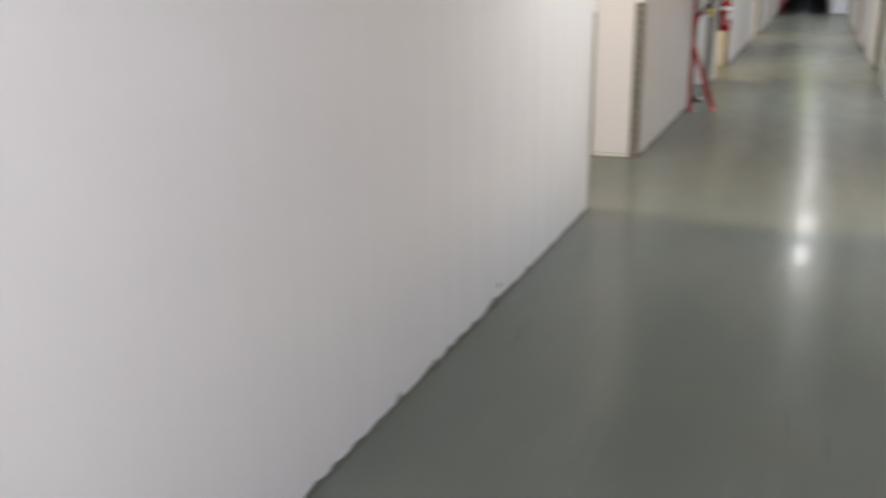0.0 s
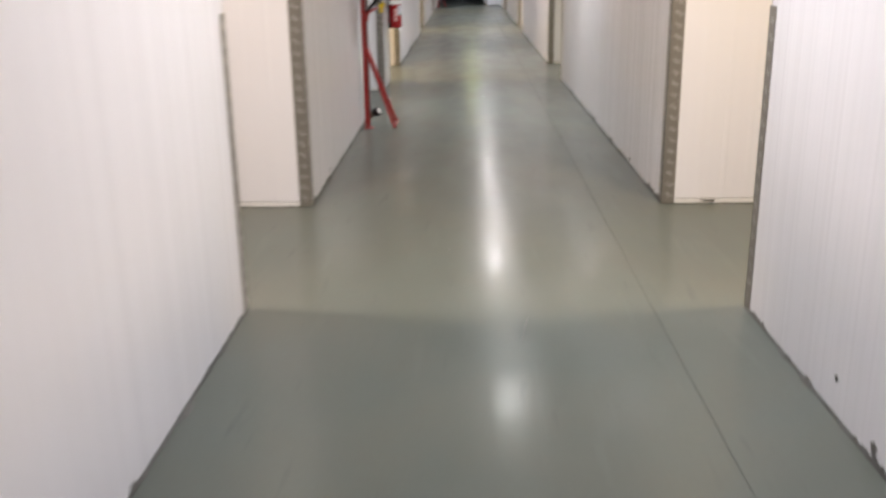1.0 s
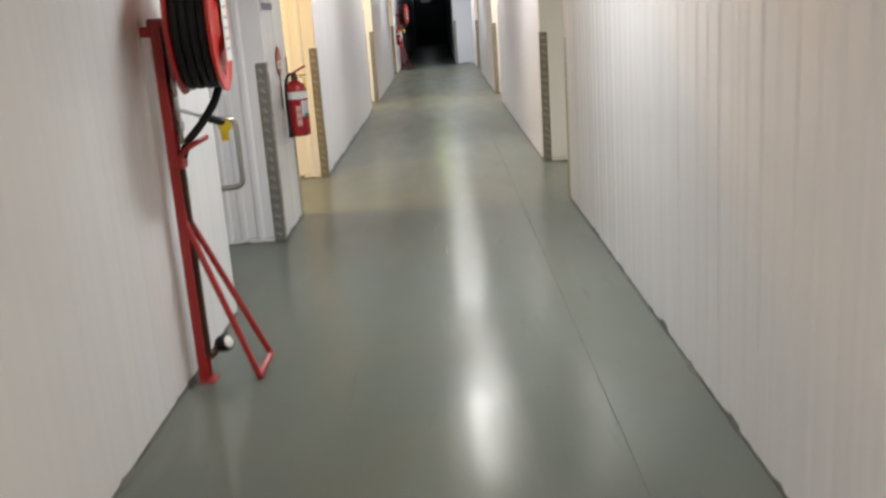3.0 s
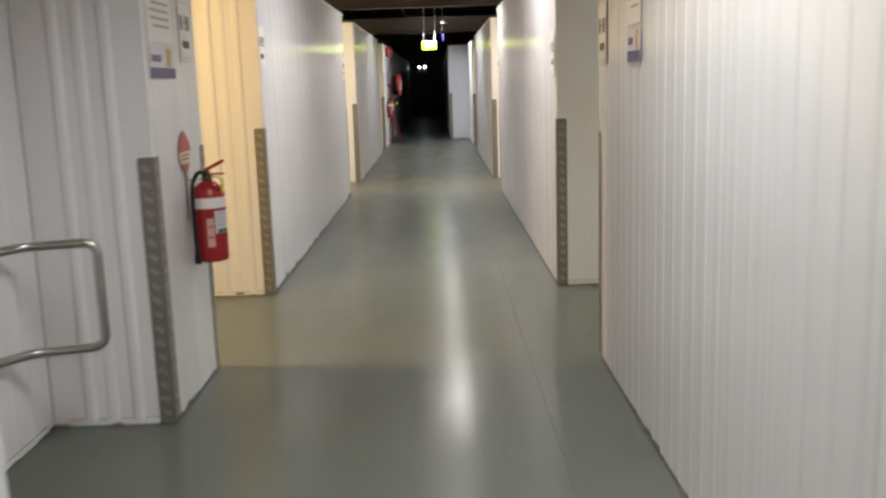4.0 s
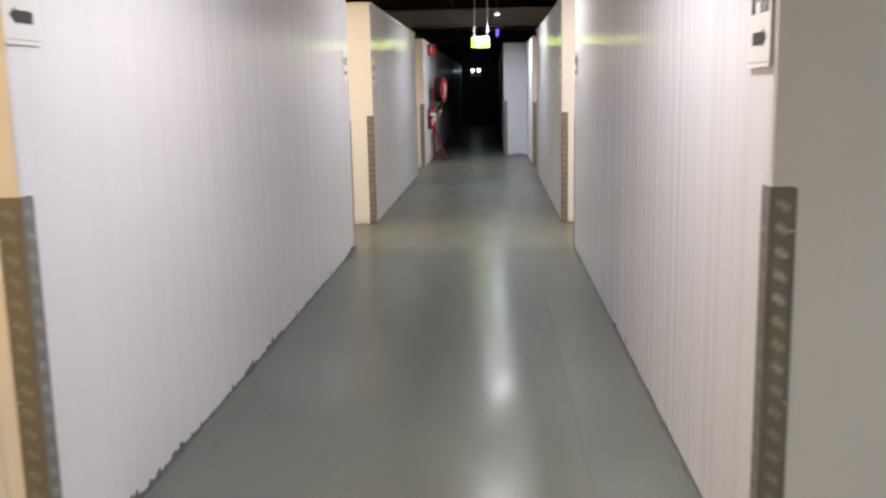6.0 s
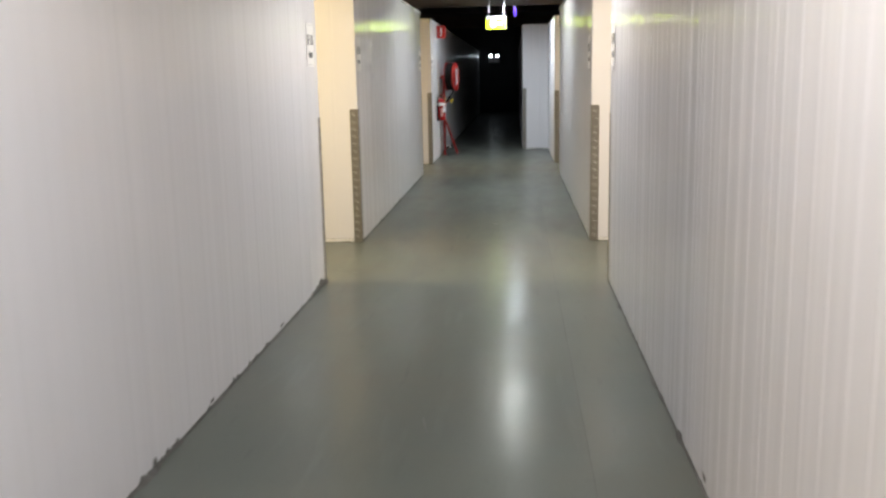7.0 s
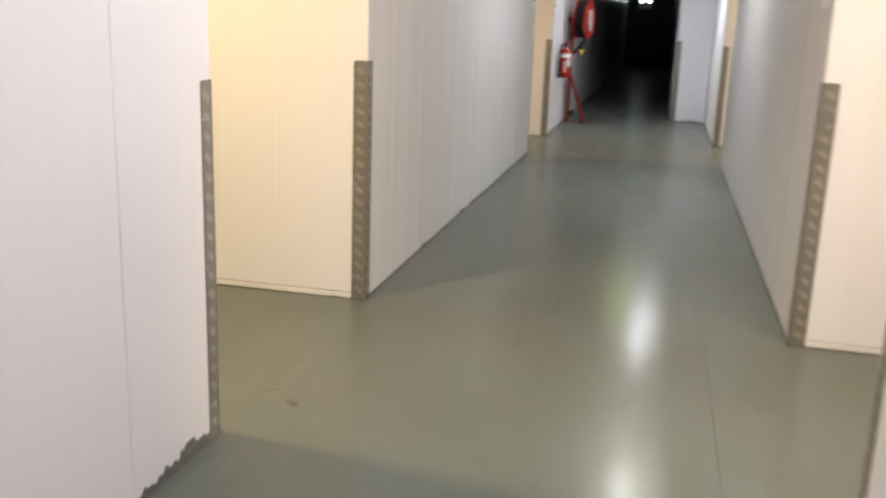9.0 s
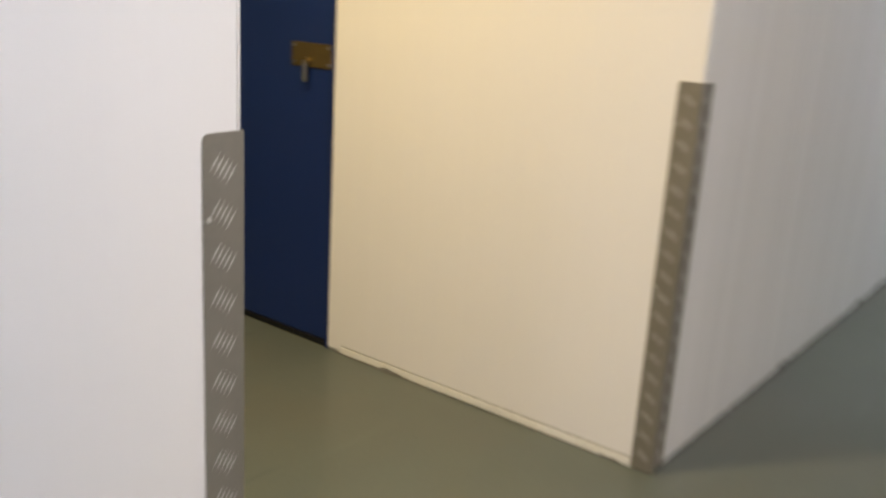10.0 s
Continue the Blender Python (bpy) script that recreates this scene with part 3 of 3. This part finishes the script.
    part("valve_cap", lathe([(0.026, 0.034), (0.026, 0.038), (0.020, 0.042), (0.0, 0.042)], axis, 20, (0.10, 0.09, 0.125)), TRIM, valve, "pale round valve face", smooth=True)
    part("valve_elbow", tube([(0.05, 0.035, 0.10), (0.06, 0.05, 0.09), (0.085, 0.105, 0.118)], 0.016, 10, soft=0.02), PIPE, valve, smooth=True)
    part("hose_guide", tube([(0.03, -0.03, 0.925), (0.09, 0.0, 0.985), (0.14, 0.08, 1.01), (0.14, 0.12, 1.01)], 0.011, 8, soft=0.05), RED, r, "red steel guide arm", smooth=True)
    part("guide_plate", boxes(((0.028, -0.036, 0.905), (0.075, 0.045, 0.945), 0.008)), RED, r)
    for z in (1.07, 1.30):
        part("pipe_union", lathe([(0.018, -0.02), (0.023, -0.014), (0.023, 0.014), (0.018, 0.02)], (0, 0, 1), 6, (0.061, 0.028, z)), STEEL, r, "grey hexagonal pipe union")
    aim = Vector((0.27, 0.95, -0.27)).normalized()
    base = Vector((0.05, 0.06, 1.135))
    rod = part("nozzle_rod", lathe([(0.007, 0.0), (0.007, 0.235), (0.0, 0.235)], aim, 10, base), STEEL, r, "thin steel nozzle holder", smooth=True)
    part("red_collar", lathe([(0.011, 0.19), (0.011, 0.225)], aim, 10, base), RED, rod, smooth=True)
    nozzle = part("nozzle", lathe([(0.013, 0.0), (0.017, 0.01), (0.017, 0.11), (0.012, 0.14), (0.0, 0.14)], aim, 12, base + aim * 0.225), BLACK, r, "black rubber nozzle", smooth=True)
    tag = base + aim * 0.36
    part("tag", lathe([(0.0, -0.002), (0.030, -0.002), (0.030, 0.002), (0.0, 0.002)], (0.3, -0.95, 0.1), 14, tag + Vector((0.01, 0.005, -0.02))), YELLOW, nozzle, "round yellow plastic service tag")
    part("tag_tail", boxes(((tag.x - 0.012, tag.y + 0.002, tag.z - 0.085), (tag.x + 0.022, tag.y + 0.006, tag.z - 0.035), 0.001)), YELLOW, nozzle)
    return r


hose_reel(pose(-0.975, 4.985, 0), 5, "red fire hose reel with black hose on a braced post")
hose_reel(pose(-0.975, 27.0, 0), -11, "red fire hose reel on a post in the dark aisle end")


# ---- extinguishers ----
def fire_extinguisher(m, label):
    """Origin at the wall, at the height of the cylinder's bottom; x points out of the wall."""
    e = thing("fire_extinguisher", m, label, "fire extinguisher", "fire extinguishers")
    c = (0.10, 0.0, 0.0)
    part("cylinder", lathe([(0.0, 0.0), (0.066, 0.0), (0.077, 0.008), (0.079, 0.02), (0.079, 0.31), (0.076, 0.335), (0.06, 0.365), (0.035, 0.385), (0.022, 0.39), (0.0, 0.39)], seg=32, origin=c), RED_DEEP, e, "glossy red steel cylinder", smooth=True)
    part("white_band", lathe([(0.0798, 0.262), (0.0802, 0.263), (0.0802, 0.312), (0.0798, 0.313)], seg=32, origin=c), PAPER, e, "white band round the shoulder")

    def patch(name, a0, a1, z0, z1, rad, mat, parent):
        bm = bmesh.new()
        cols = []
        for i in range(9):
            a = radians(a0 + (a1 - a0) * i / 8)
            cols.append([bm.verts.new((c[0] + q * math.cos(a), q * math.sin(a), z)) for q, z in ((rad, z0), (rad, z1), (rad - 0.001, z1), (rad - 0.001, z0))])
        for p, q in zip(cols, cols[1:]):
            for k in range(4):
                bm.faces.new((p[k], p[(k + 1) % 4], q[(k + 1) % 4], q[k]))
        bm.faces.new(cols[0])
        bm.faces.new(cols[-1][::-1])
        return part(name, bm, mat, parent, smooth=True)

    lab = patch("label", -59, 0, 0.141, 0.249, 0.0803, LILAC, e)
    patch("label_stripe", -50, -4, 0.143, 0.160, 0.0808, GREEN, lab)
    for z in (0.178, 0.196, 0.214, 0.232):
        patch("label_text", -52, -10, z, z + 0.005, 0.0808, INK_GREY, lab)
    side = patch("side_label", -88, -63, 0.076, 0.215, 0.0803, PINK, e)
    patch("side_text", -84, -67, 0.17, 0.178, 0.0808, RED, side)
    patch("side_text", -84, -67, 0.12, 0.128, 0.0808, RED, side)
    patch("base_ring", -180, 180, 0.004, 0.012, 0.0785, BLACK, e)
    tag = part("inspection_tag", boxes(((0.172, -0.028, 0.325), (0.1745, 0.026, 0.395), 0.001)), YELLOW, e, "yellow plastic inspection tag")
    part("tag_cord", tube([(0.12, 0.0, 0.405), (0.15, 0.0, 0.41), (0.173, 0.0, 0.39)], 0.0022, 6, soft=0.01), BLACK, tag)
    head = part("valve_head", lathe([(0.02, 0.385), (0.024, 0.395), (0.024, 0.42), (0.018, 0.43), (0.014, 0.445), (0.0, 0.445)], seg=16, origin=c), PIPE, e, smooth=True)
    part("lower_handle", boxes(((0.085, -0.012, 0.418), (0.185, 0.012, 0.426), 0.003)), RED, head)
    bm = boxes(((-0.045, -0.014, 0.0), (0.06, 0.014, 0.016), 0.004))
    bmesh.ops.transform(bm, matrix=pose(0.135, 0, 0.452, 0, -26, 0), verts=bm.verts)
    part("squeeze_lever", bm, RED, head, "red squeeze lever tilted up")
    part("hose", tube([(0.10, -0.02, 0.425), (0.075, -0.055, 0.44), (0.05, -0.085, 0.39), (0.045, -0.09, 0.25), (0.05, -0.088, 0.05)], 0.010, 10, soft=0.05), BLACK, e, smooth=True)
    part("hose_nozzle", lathe([(0.012, 0.0), (0.017, -0.05), (0.017, -0.06), (0.0, -0.06)], seg=12, origin=(0.05, -0.088, 0.06)), BLACK, e, smooth=True)
    part("bracket", boxes(((0.002, -0.02, 0.20), (0.008, 0.02, 0.47), 0.002), ((0.002, -0.012, 0.395), (0.085, 0.012, 0.402), 0.002)), STEEL, e, "steel wall bracket")
    return e


fire_extinguisher(pose(XL, 7.93, 0.655), "red fire extinguisher with white band hung on the wall")
fire_extinguisher(pose(XL, 25.75, 0.70), "red fire extinguisher hung near the dark aisle end")

# teardrop location marker over the extinguisher
def location_marker(y, zlow, zhigh):
    mk = thing("location_marker", pose(XL, y, (zlow + zhigh) / 2), "red and white pointed oval extinguisher marker on the wall", "sign")
    hh = (zhigh - zlow) / 2

    def half_width(v):
        return 0.098 * max(0.0, 1 - abs(v) ** 1.9) ** 0.85

    for name, a, b, mat in (("upper_field", 0.05, 1.0, FADED_RED), ("middle_band", -0.52, 0.05, CREAM), ("lower_field", -1.0, -0.52, FADED_RED)):
        bm = bmesh.new()
        rows = []
        for i in range(11):
            v = a + (b - a) * i / 10
            w = max(0.002, half_width(v))
            rows.append([bm.verts.new((x, s * w, v * hh)) for x, s in ((0.006, -1), (0.006, 1), (0.010, 1), (0.010, -1))])
        for p, q in zip(rows, rows[1:]):
            for k in range(4):
                bm.faces.new((p[k], p[(k + 1) % 4], q[(k + 1) % 4], q[k]))
        bm.faces.new(rows[0])
        bm.faces.new(rows[-1][::-1])
        f = part(name, bm, mat, mk)
        if mat is CREAM:
            for z in (-0.016, -0.034):
                part("text_bar", boxes(((0.0101, -0.06, z), (0.0108, 0.06, z + 0.008))), RED, f)


location_marker(7.915, 1.085, 1.285)

# ---- notices on the walls ----
def wall_pose(side, y, z):
    """Pose on an aisle wall: x to the reader's right, y out of the wall, z up. side -1 west, 1 east."""
    return pose(XL, y, z, 0, 0, -90) if side < 0 else pose(XR, y, z, 0, 0, 90)


def rib_proud(side):
    return 0.004 if side < 0 else 0.008


def unit_sign(side, y, z, w=0.21, h=0.29, arrow="left"):
    d = rib_proud(side)
    s = thing("unit_sign", wall_pose(side, y, z), "white laminated unit-number sheet with a black arrow on the wall", "sign", "unit signs")
    sheet = part("sheet", boxes(((-w / 2, d, -h / 2), (w / 2, d + 0.002, h / 2))), PAPER, s)
    for zz in (-h / 2 + 0.012, h / 2 - 0.015):
        part("border_line", boxes(((-w / 2 + 0.006, d + 0.002, zz), (w / 2 - 0.006, d + 0.0025, zz + 0.003))), INK_GREY, sheet)
    for x0, x1 in ((0.042, 0.08), (0.008, 0.028), (-0.034, -0.01), (-0.08, -0.05)):
        zlo, zhi = (0.03, 0.042) if x1 - x0 < 0.022 else (0.0, 0.07)
        part("code_bar", boxes(((x0, d + 0.002, zlo), (x1, d + 0.0028, zhi))), INK, sheet)
    k = -1 if arrow == "left" else 1
    bm = bmesh.new()
    pts = [(k * 0.07, -0.065), (k * 0.035, -0.040), (k * 0.035, -0.050), (-k * 0.06, -0.050), (-k * 0.06, -0.085), (k * 0.035, -0.085), (k * 0.035, -0.092)]
    lo = [bm.verts.new((x, d + 0.002, zz)) for x, zz in pts]
    hi = [bm.verts.new((x, d + 0.0028, zz)) for x, zz in pts]
    for i in range(7):
        bm.faces.new((lo[i], lo[(i + 1) % 7], hi[(i + 1) % 7], hi[i]))
    bm.faces.new(lo)
    bm.faces.new(hi)
    part("arrow", bm, INK, sheet)
    return s


for side, y, z in ((-1, 8.10, 1.765), (1, 8.14, 1.69), (-1, 10.10, 1.765), (1, 10.13, 1.66), (-1, 15.80, 1.70), (1, 15.80, 1.66), (-1, 17.78, 1.68), (1, 17.80, 1.66),
                   (-1, 23.2, 1.7), (-1, 25.2, 1.68)):
    unit_sign(side, y, z, arrow="left" if side > 0 else "right")


def notice(side, y, ztop, label, w=0.25):
    d = rib_proud(side)
    s = thing("notice", wall_pose(side, y, 0), label, "notice", "wall notices")
    h = w / 2
    sheet = part("poster", boxes(((-h, d, ztop - 0.33), (h, d + 0.002, ztop))), PAPER, s)
    part("heading", boxes(((-h + 0.01, d + 0.002, ztop - 0.06), (h - 0.01, d + 0.0028, ztop - 0.015))), GOLD, sheet)
    for k in range(6):
        part("text_bar", boxes(((-h * 0.75, d + 0.002, ztop - 0.10 - k * 0.033), (h * (0.75 - 0.2 * (k % 3 == 2)), d + 0.0026, ztop - 0.088 - k * 0.033))), INK_GREY, sheet)
    card = part("card", boxes(((-h, d, ztop - 0.49), (h, d + 0.002, ztop - 0.345))), LILAC, s)
    part("band", boxes(((-h, d + 0.002, ztop - 0.487), (h, d + 0.0028, ztop - 0.44))), PURPLE, card)
    part("picture", boxes(((-h * 0.7, d + 0.002, ztop - 0.435), (-h * 0.3, d + 0.0028, ztop - 0.355))), GOLD, card)
    part("swoosh", boxes(((h * 0.1, d + 0.002, ztop - 0.415), (h * 0.85, d + 0.0028, ztop - 0.385))), PURPLE, card)


notice(-1, 7.69, 2.02, "white poster with ochre heading above a purple-banded card", 0.38)
notice(1, 7.405, 2.02, "white poster and purple-banded card taped on the ribbed wall")

# ---- grab hoop in the recess ----
hoop = thing("grab_hoop", pose(RECX, 0, 0), "bent steel tube hoop bolted to the recess wall", "handle")
part("tube", tube([(0.005, 6.92, 0.88), (0.09, 7.12, 0.88), (0.365, 7.20, 0.88), (0.365, 7.20, 0.44), (0.09, 7.12, 0.44), (0.005, 6.92, 0.45)], 0.019, 14, soft=0.06), STEEL, hoop, smooth=True)
for z in (0.45, 0.88):
    part("flange", lathe([(0.045, 0.0), (0.045, 0.008), (0.0, 0.008)], (1, 0, 0), 18, (0.005, 6.92, z)), STEEL, hoop)

# ---- blue unit door ----
dm = pose(DOOR1, J3F, 0)
door = thing("door_1", dm, "dark blue painted steel unit door, closed, with a brass lock", "door", kind="structure")
dw = DOOR1 - DOOR0
part("leaf", boxes(((-dw + 0.012, 0.012, 0.025), (-0.012, 0.05, DOORH - 0.01), 0.004)), BLUE, door)
part("frame", boxes(((-dw, -0.004, 0.0), (-dw + 0.01, 0.08, DOORH + 0.03)), ((-0.010, -0.004, 0.0), (0.0, 0.08, DOORH + 0.03)), ((-dw + 0.01, -0.004, DOORH), (-0.010, 0.08, DOORH + 0.03))), BLUE, door)
part("bottom_seal", boxes(((-dw + 0.012, 0.006, 0.002), (-0.012, 0.045, 0.024))), BLACK, door, "black rubber bottom seal")
lock = part("lock_plate", boxes(((-0.235, 0.004, 1.095), (-0.02, 0.012, 1.185), 0.003)), BRASS, door, "worn brass lock plate")
for x, z in ((-0.222, 1.108), (-0.222, 1.172), (-0.033, 1.108), (-0.033, 1.172)):
    part("screw", lathe([(0.007, 0.0), (0.005, 0.004), (0.0, 0.004)], (0, -1, 0), 10, (x, 0.004, z)), STEEL, lock)
part("bolt_barrel", lathe([(0.016, 0.0), (0.016, 0.02), (0.010, 0.022), (0.0, 0.022)], (0, -1, 0), 14, (-0.145, 0.004, 1.115)), BRASS, lock, smooth=True)
part("padlock_shank", lathe([(0.011, 0.0), (0.011, -0.075), (0.008, -0.08), (0.0, -0.08)], (0, 0, 1), 12, (-0.145, -0.010, 1.12)), STEEL, lock, smooth=True)

# ---- exit sign and lights at the aisle's end ----
ex = thing("exit_sign", pose(0.077, 26.0, 2.37), "lit yellow-green exit sign hung on two rods", "exit sign")
part("housing", boxes(((-0.175, -0.022, -0.11), (0.175, 0.03, 0.11), 0.008)), TRIM, ex)
face = part("lit_face", boxes(((-0.168, -0.028, -0.10), (0.168, -0.0225, 0.06), 0.0)), EXIT_FACE, ex, "glowing yellow-green panel")
part("pictogram", boxes(((-0.09, -0.031, -0.075), (-0.015, -0.0285, 0.04)), ((0.02, -0.031, -0.035), (0.10, -0.0285, 0.0))), EXIT_WHITE, face, "glowing white symbol")
for x in (-0.13, 0.13):
    part("rod", tube([(x, 0.0, 0.11), (x + 0.02, 0.0, 0.45), (x + 0.02, 0.0, 1.33)], 0.009, 8), TRIM, ex)
uv = thing("indicator_lamp", pose(0.41, 25.8, 2.53), "small violet lit tube hanging under the lamp", "lamp")
part("tube", lathe([(0.0, -0.07), (0.02, -0.065), (0.02, 0.065), (0.0, 0.07)], seg=12), UV, uv, smooth=True)
part("cord", tube([(0, 0, 0.07), (-0.03, 0, 0.32)], 0.004, 6), BLACK, uv)
tw = thing("emergency_light", pose(-0.41, 46.58, 2.21), "twin-headed white emergency light, lit, on the dark end wall", "lamp")
part("case", boxes(((-0.22, -0.07, -0.26), (0.22, 0.02, -0.10), 0.01)), TRIM, tw)
for x in (-0.13, 0.13):
    hd = part("head", lathe([(0.0, 0.02), (0.04, 0.02), (0.058, -0.04), (0.058, -0.06), (0.0, -0.06)], (0, 1, 0), 18, (x, -0.05, 0.0)), TRIM, tw, smooth=True)
    part("lens", lathe([(0.052, -0.062), (0.046, -0.068), (0.0, -0.07)], (0, 1, 0), 18, (x, -0.05, 0.0)), SPOT, hd, "glowing lens", smooth=True)

fs = thing("fire_sign", pose(XL, 26.34, 2.25), "small red projecting fire sign with a white symbol", "sign")
part("blade", boxes(((0.012, -0.004, -0.11), (0.16, 0.004, 0.11), 0.002)), RED_BRIGHT, fs)
part("symbol", boxes(((0.07, -0.006, -0.02), (0.10, -0.004, 0.075)), ((0.07, -0.006, -0.07), (0.10, -0.004, -0.04))), PAPER, fs, "white symbol")
part("wall_flange", boxes(((0.004, -0.03, -0.11), (0.012, 0.03, 0.11), 0.002)), RED, fs)


# ---- marks of wear ----
def smudge(name, m, w, h, seed, label, category, mat=GRIME):
    """A thin uneven blot; x across, y out of the surface, z up."""
    bm = bmesh.new()
    n = 18
    ring = []
    for k in range(n):
        a = 2 * math.pi * k / n
        r = 0.62 + 0.38 * noise.noise((math.cos(a) * 1.7, math.sin(a) * 1.7, seed))
        ring.append((w * r * math.cos(a), h * r * math.sin(a)))
    lo = [bm.verts.new((x, 0.0004, z)) for x, z in ring]
    hi = [bm.verts.new((x * 0.9, 0.0012, z * 0.9)) for x, z in ring]
    for k in range(n):
        bm.faces.new((lo[k], lo[(k + 1) % n], hi[(k + 1) % n], hi[k]))
    bm.faces.new(hi)
    bm.faces.new(lo[::-1])
    ob = part(name, bm, mat)
    ob.matrix_world = m
    return tagged(ob, label, category, "scuffs and stains", "structure")


for side, y, z, w, h, seed in ((-1, -1.2, 0.075, 0.03, 0.018, 1.0), (1, -0.316, 0.122, 0.022, 0.016, 2.0), (1, -0.61, 0.045, 0.035, 0.03, 3.0), (1, -0.774, 0.113, 0.03, 0.012, 4.0),
                               (1, -0.95, 0.05, 0.05, 0.02, 5.0), (-1, 3.1, 0.05, 0.05, 0.018, 6.0), (1, 3.4, 0.04, 0.06, 0.02, 7.0), (-1, 13.4, 0.03, 0.05, 0.012, 8.0), (-1, 14.7, 0.03, 0.06, 0.014, 9.0), (1, 12.6, 0.05, 0.05, 0.02, 10.0)):
    smudge("scuff_mark", wall_pose(side, y, z), w, h, seed, "dark scuff low on the white wall", "scuff")
for x, y, w, seed in ((1.33, J1F, 0.07, 11.0), (1.62, J1F, 0.05, 12.0), (-1.25, J2F, 0.05, 13.0)):
    smudge("scuff_mark", pose(x, y - 0.008, 0.02, 0, 0, 180), w, 0.014, seed, "dark dirt at the foot of the wall", "scuff")
STAIN = material("floor_stain", (0.05, 0.05, 0.042), rough=0.45, coarse=(8.0, 0.2), rough_var=0.02)
for x, y, w, h, seed, turn in ((0.14, 0.39, 0.008, 0.22, 20.0, -8), (0.1, 6.86, 0.006, 0.2, 21.0, 2), (-0.17, 1.43, 0.010, 0.03, 22.0, 25), (-0.845, 16.32, 0.08, 0.014, 23.0, -30), (-0.98, 16.42, 0.04, 0.010, 24.0, 10),
                               (0.5, 10.9, 0.03, 0.015, 25.0, 0), (0.2, 18.6, 0.05, 0.02, 26.0, 0), (0.35, 17.9, 0.04, 0.012, 27.0, 15), (-0.4, 9.3, 0.012, 0.09, 28.0, 40), (0.0, 13.2, 0.006, 0.16, 29.0, 12)):
    smudge("floor_mark", pose(x, y, 0.0, 90, 0, turn), w, h, seed, "dark scrape in the floor paint", "stain", STAIN)
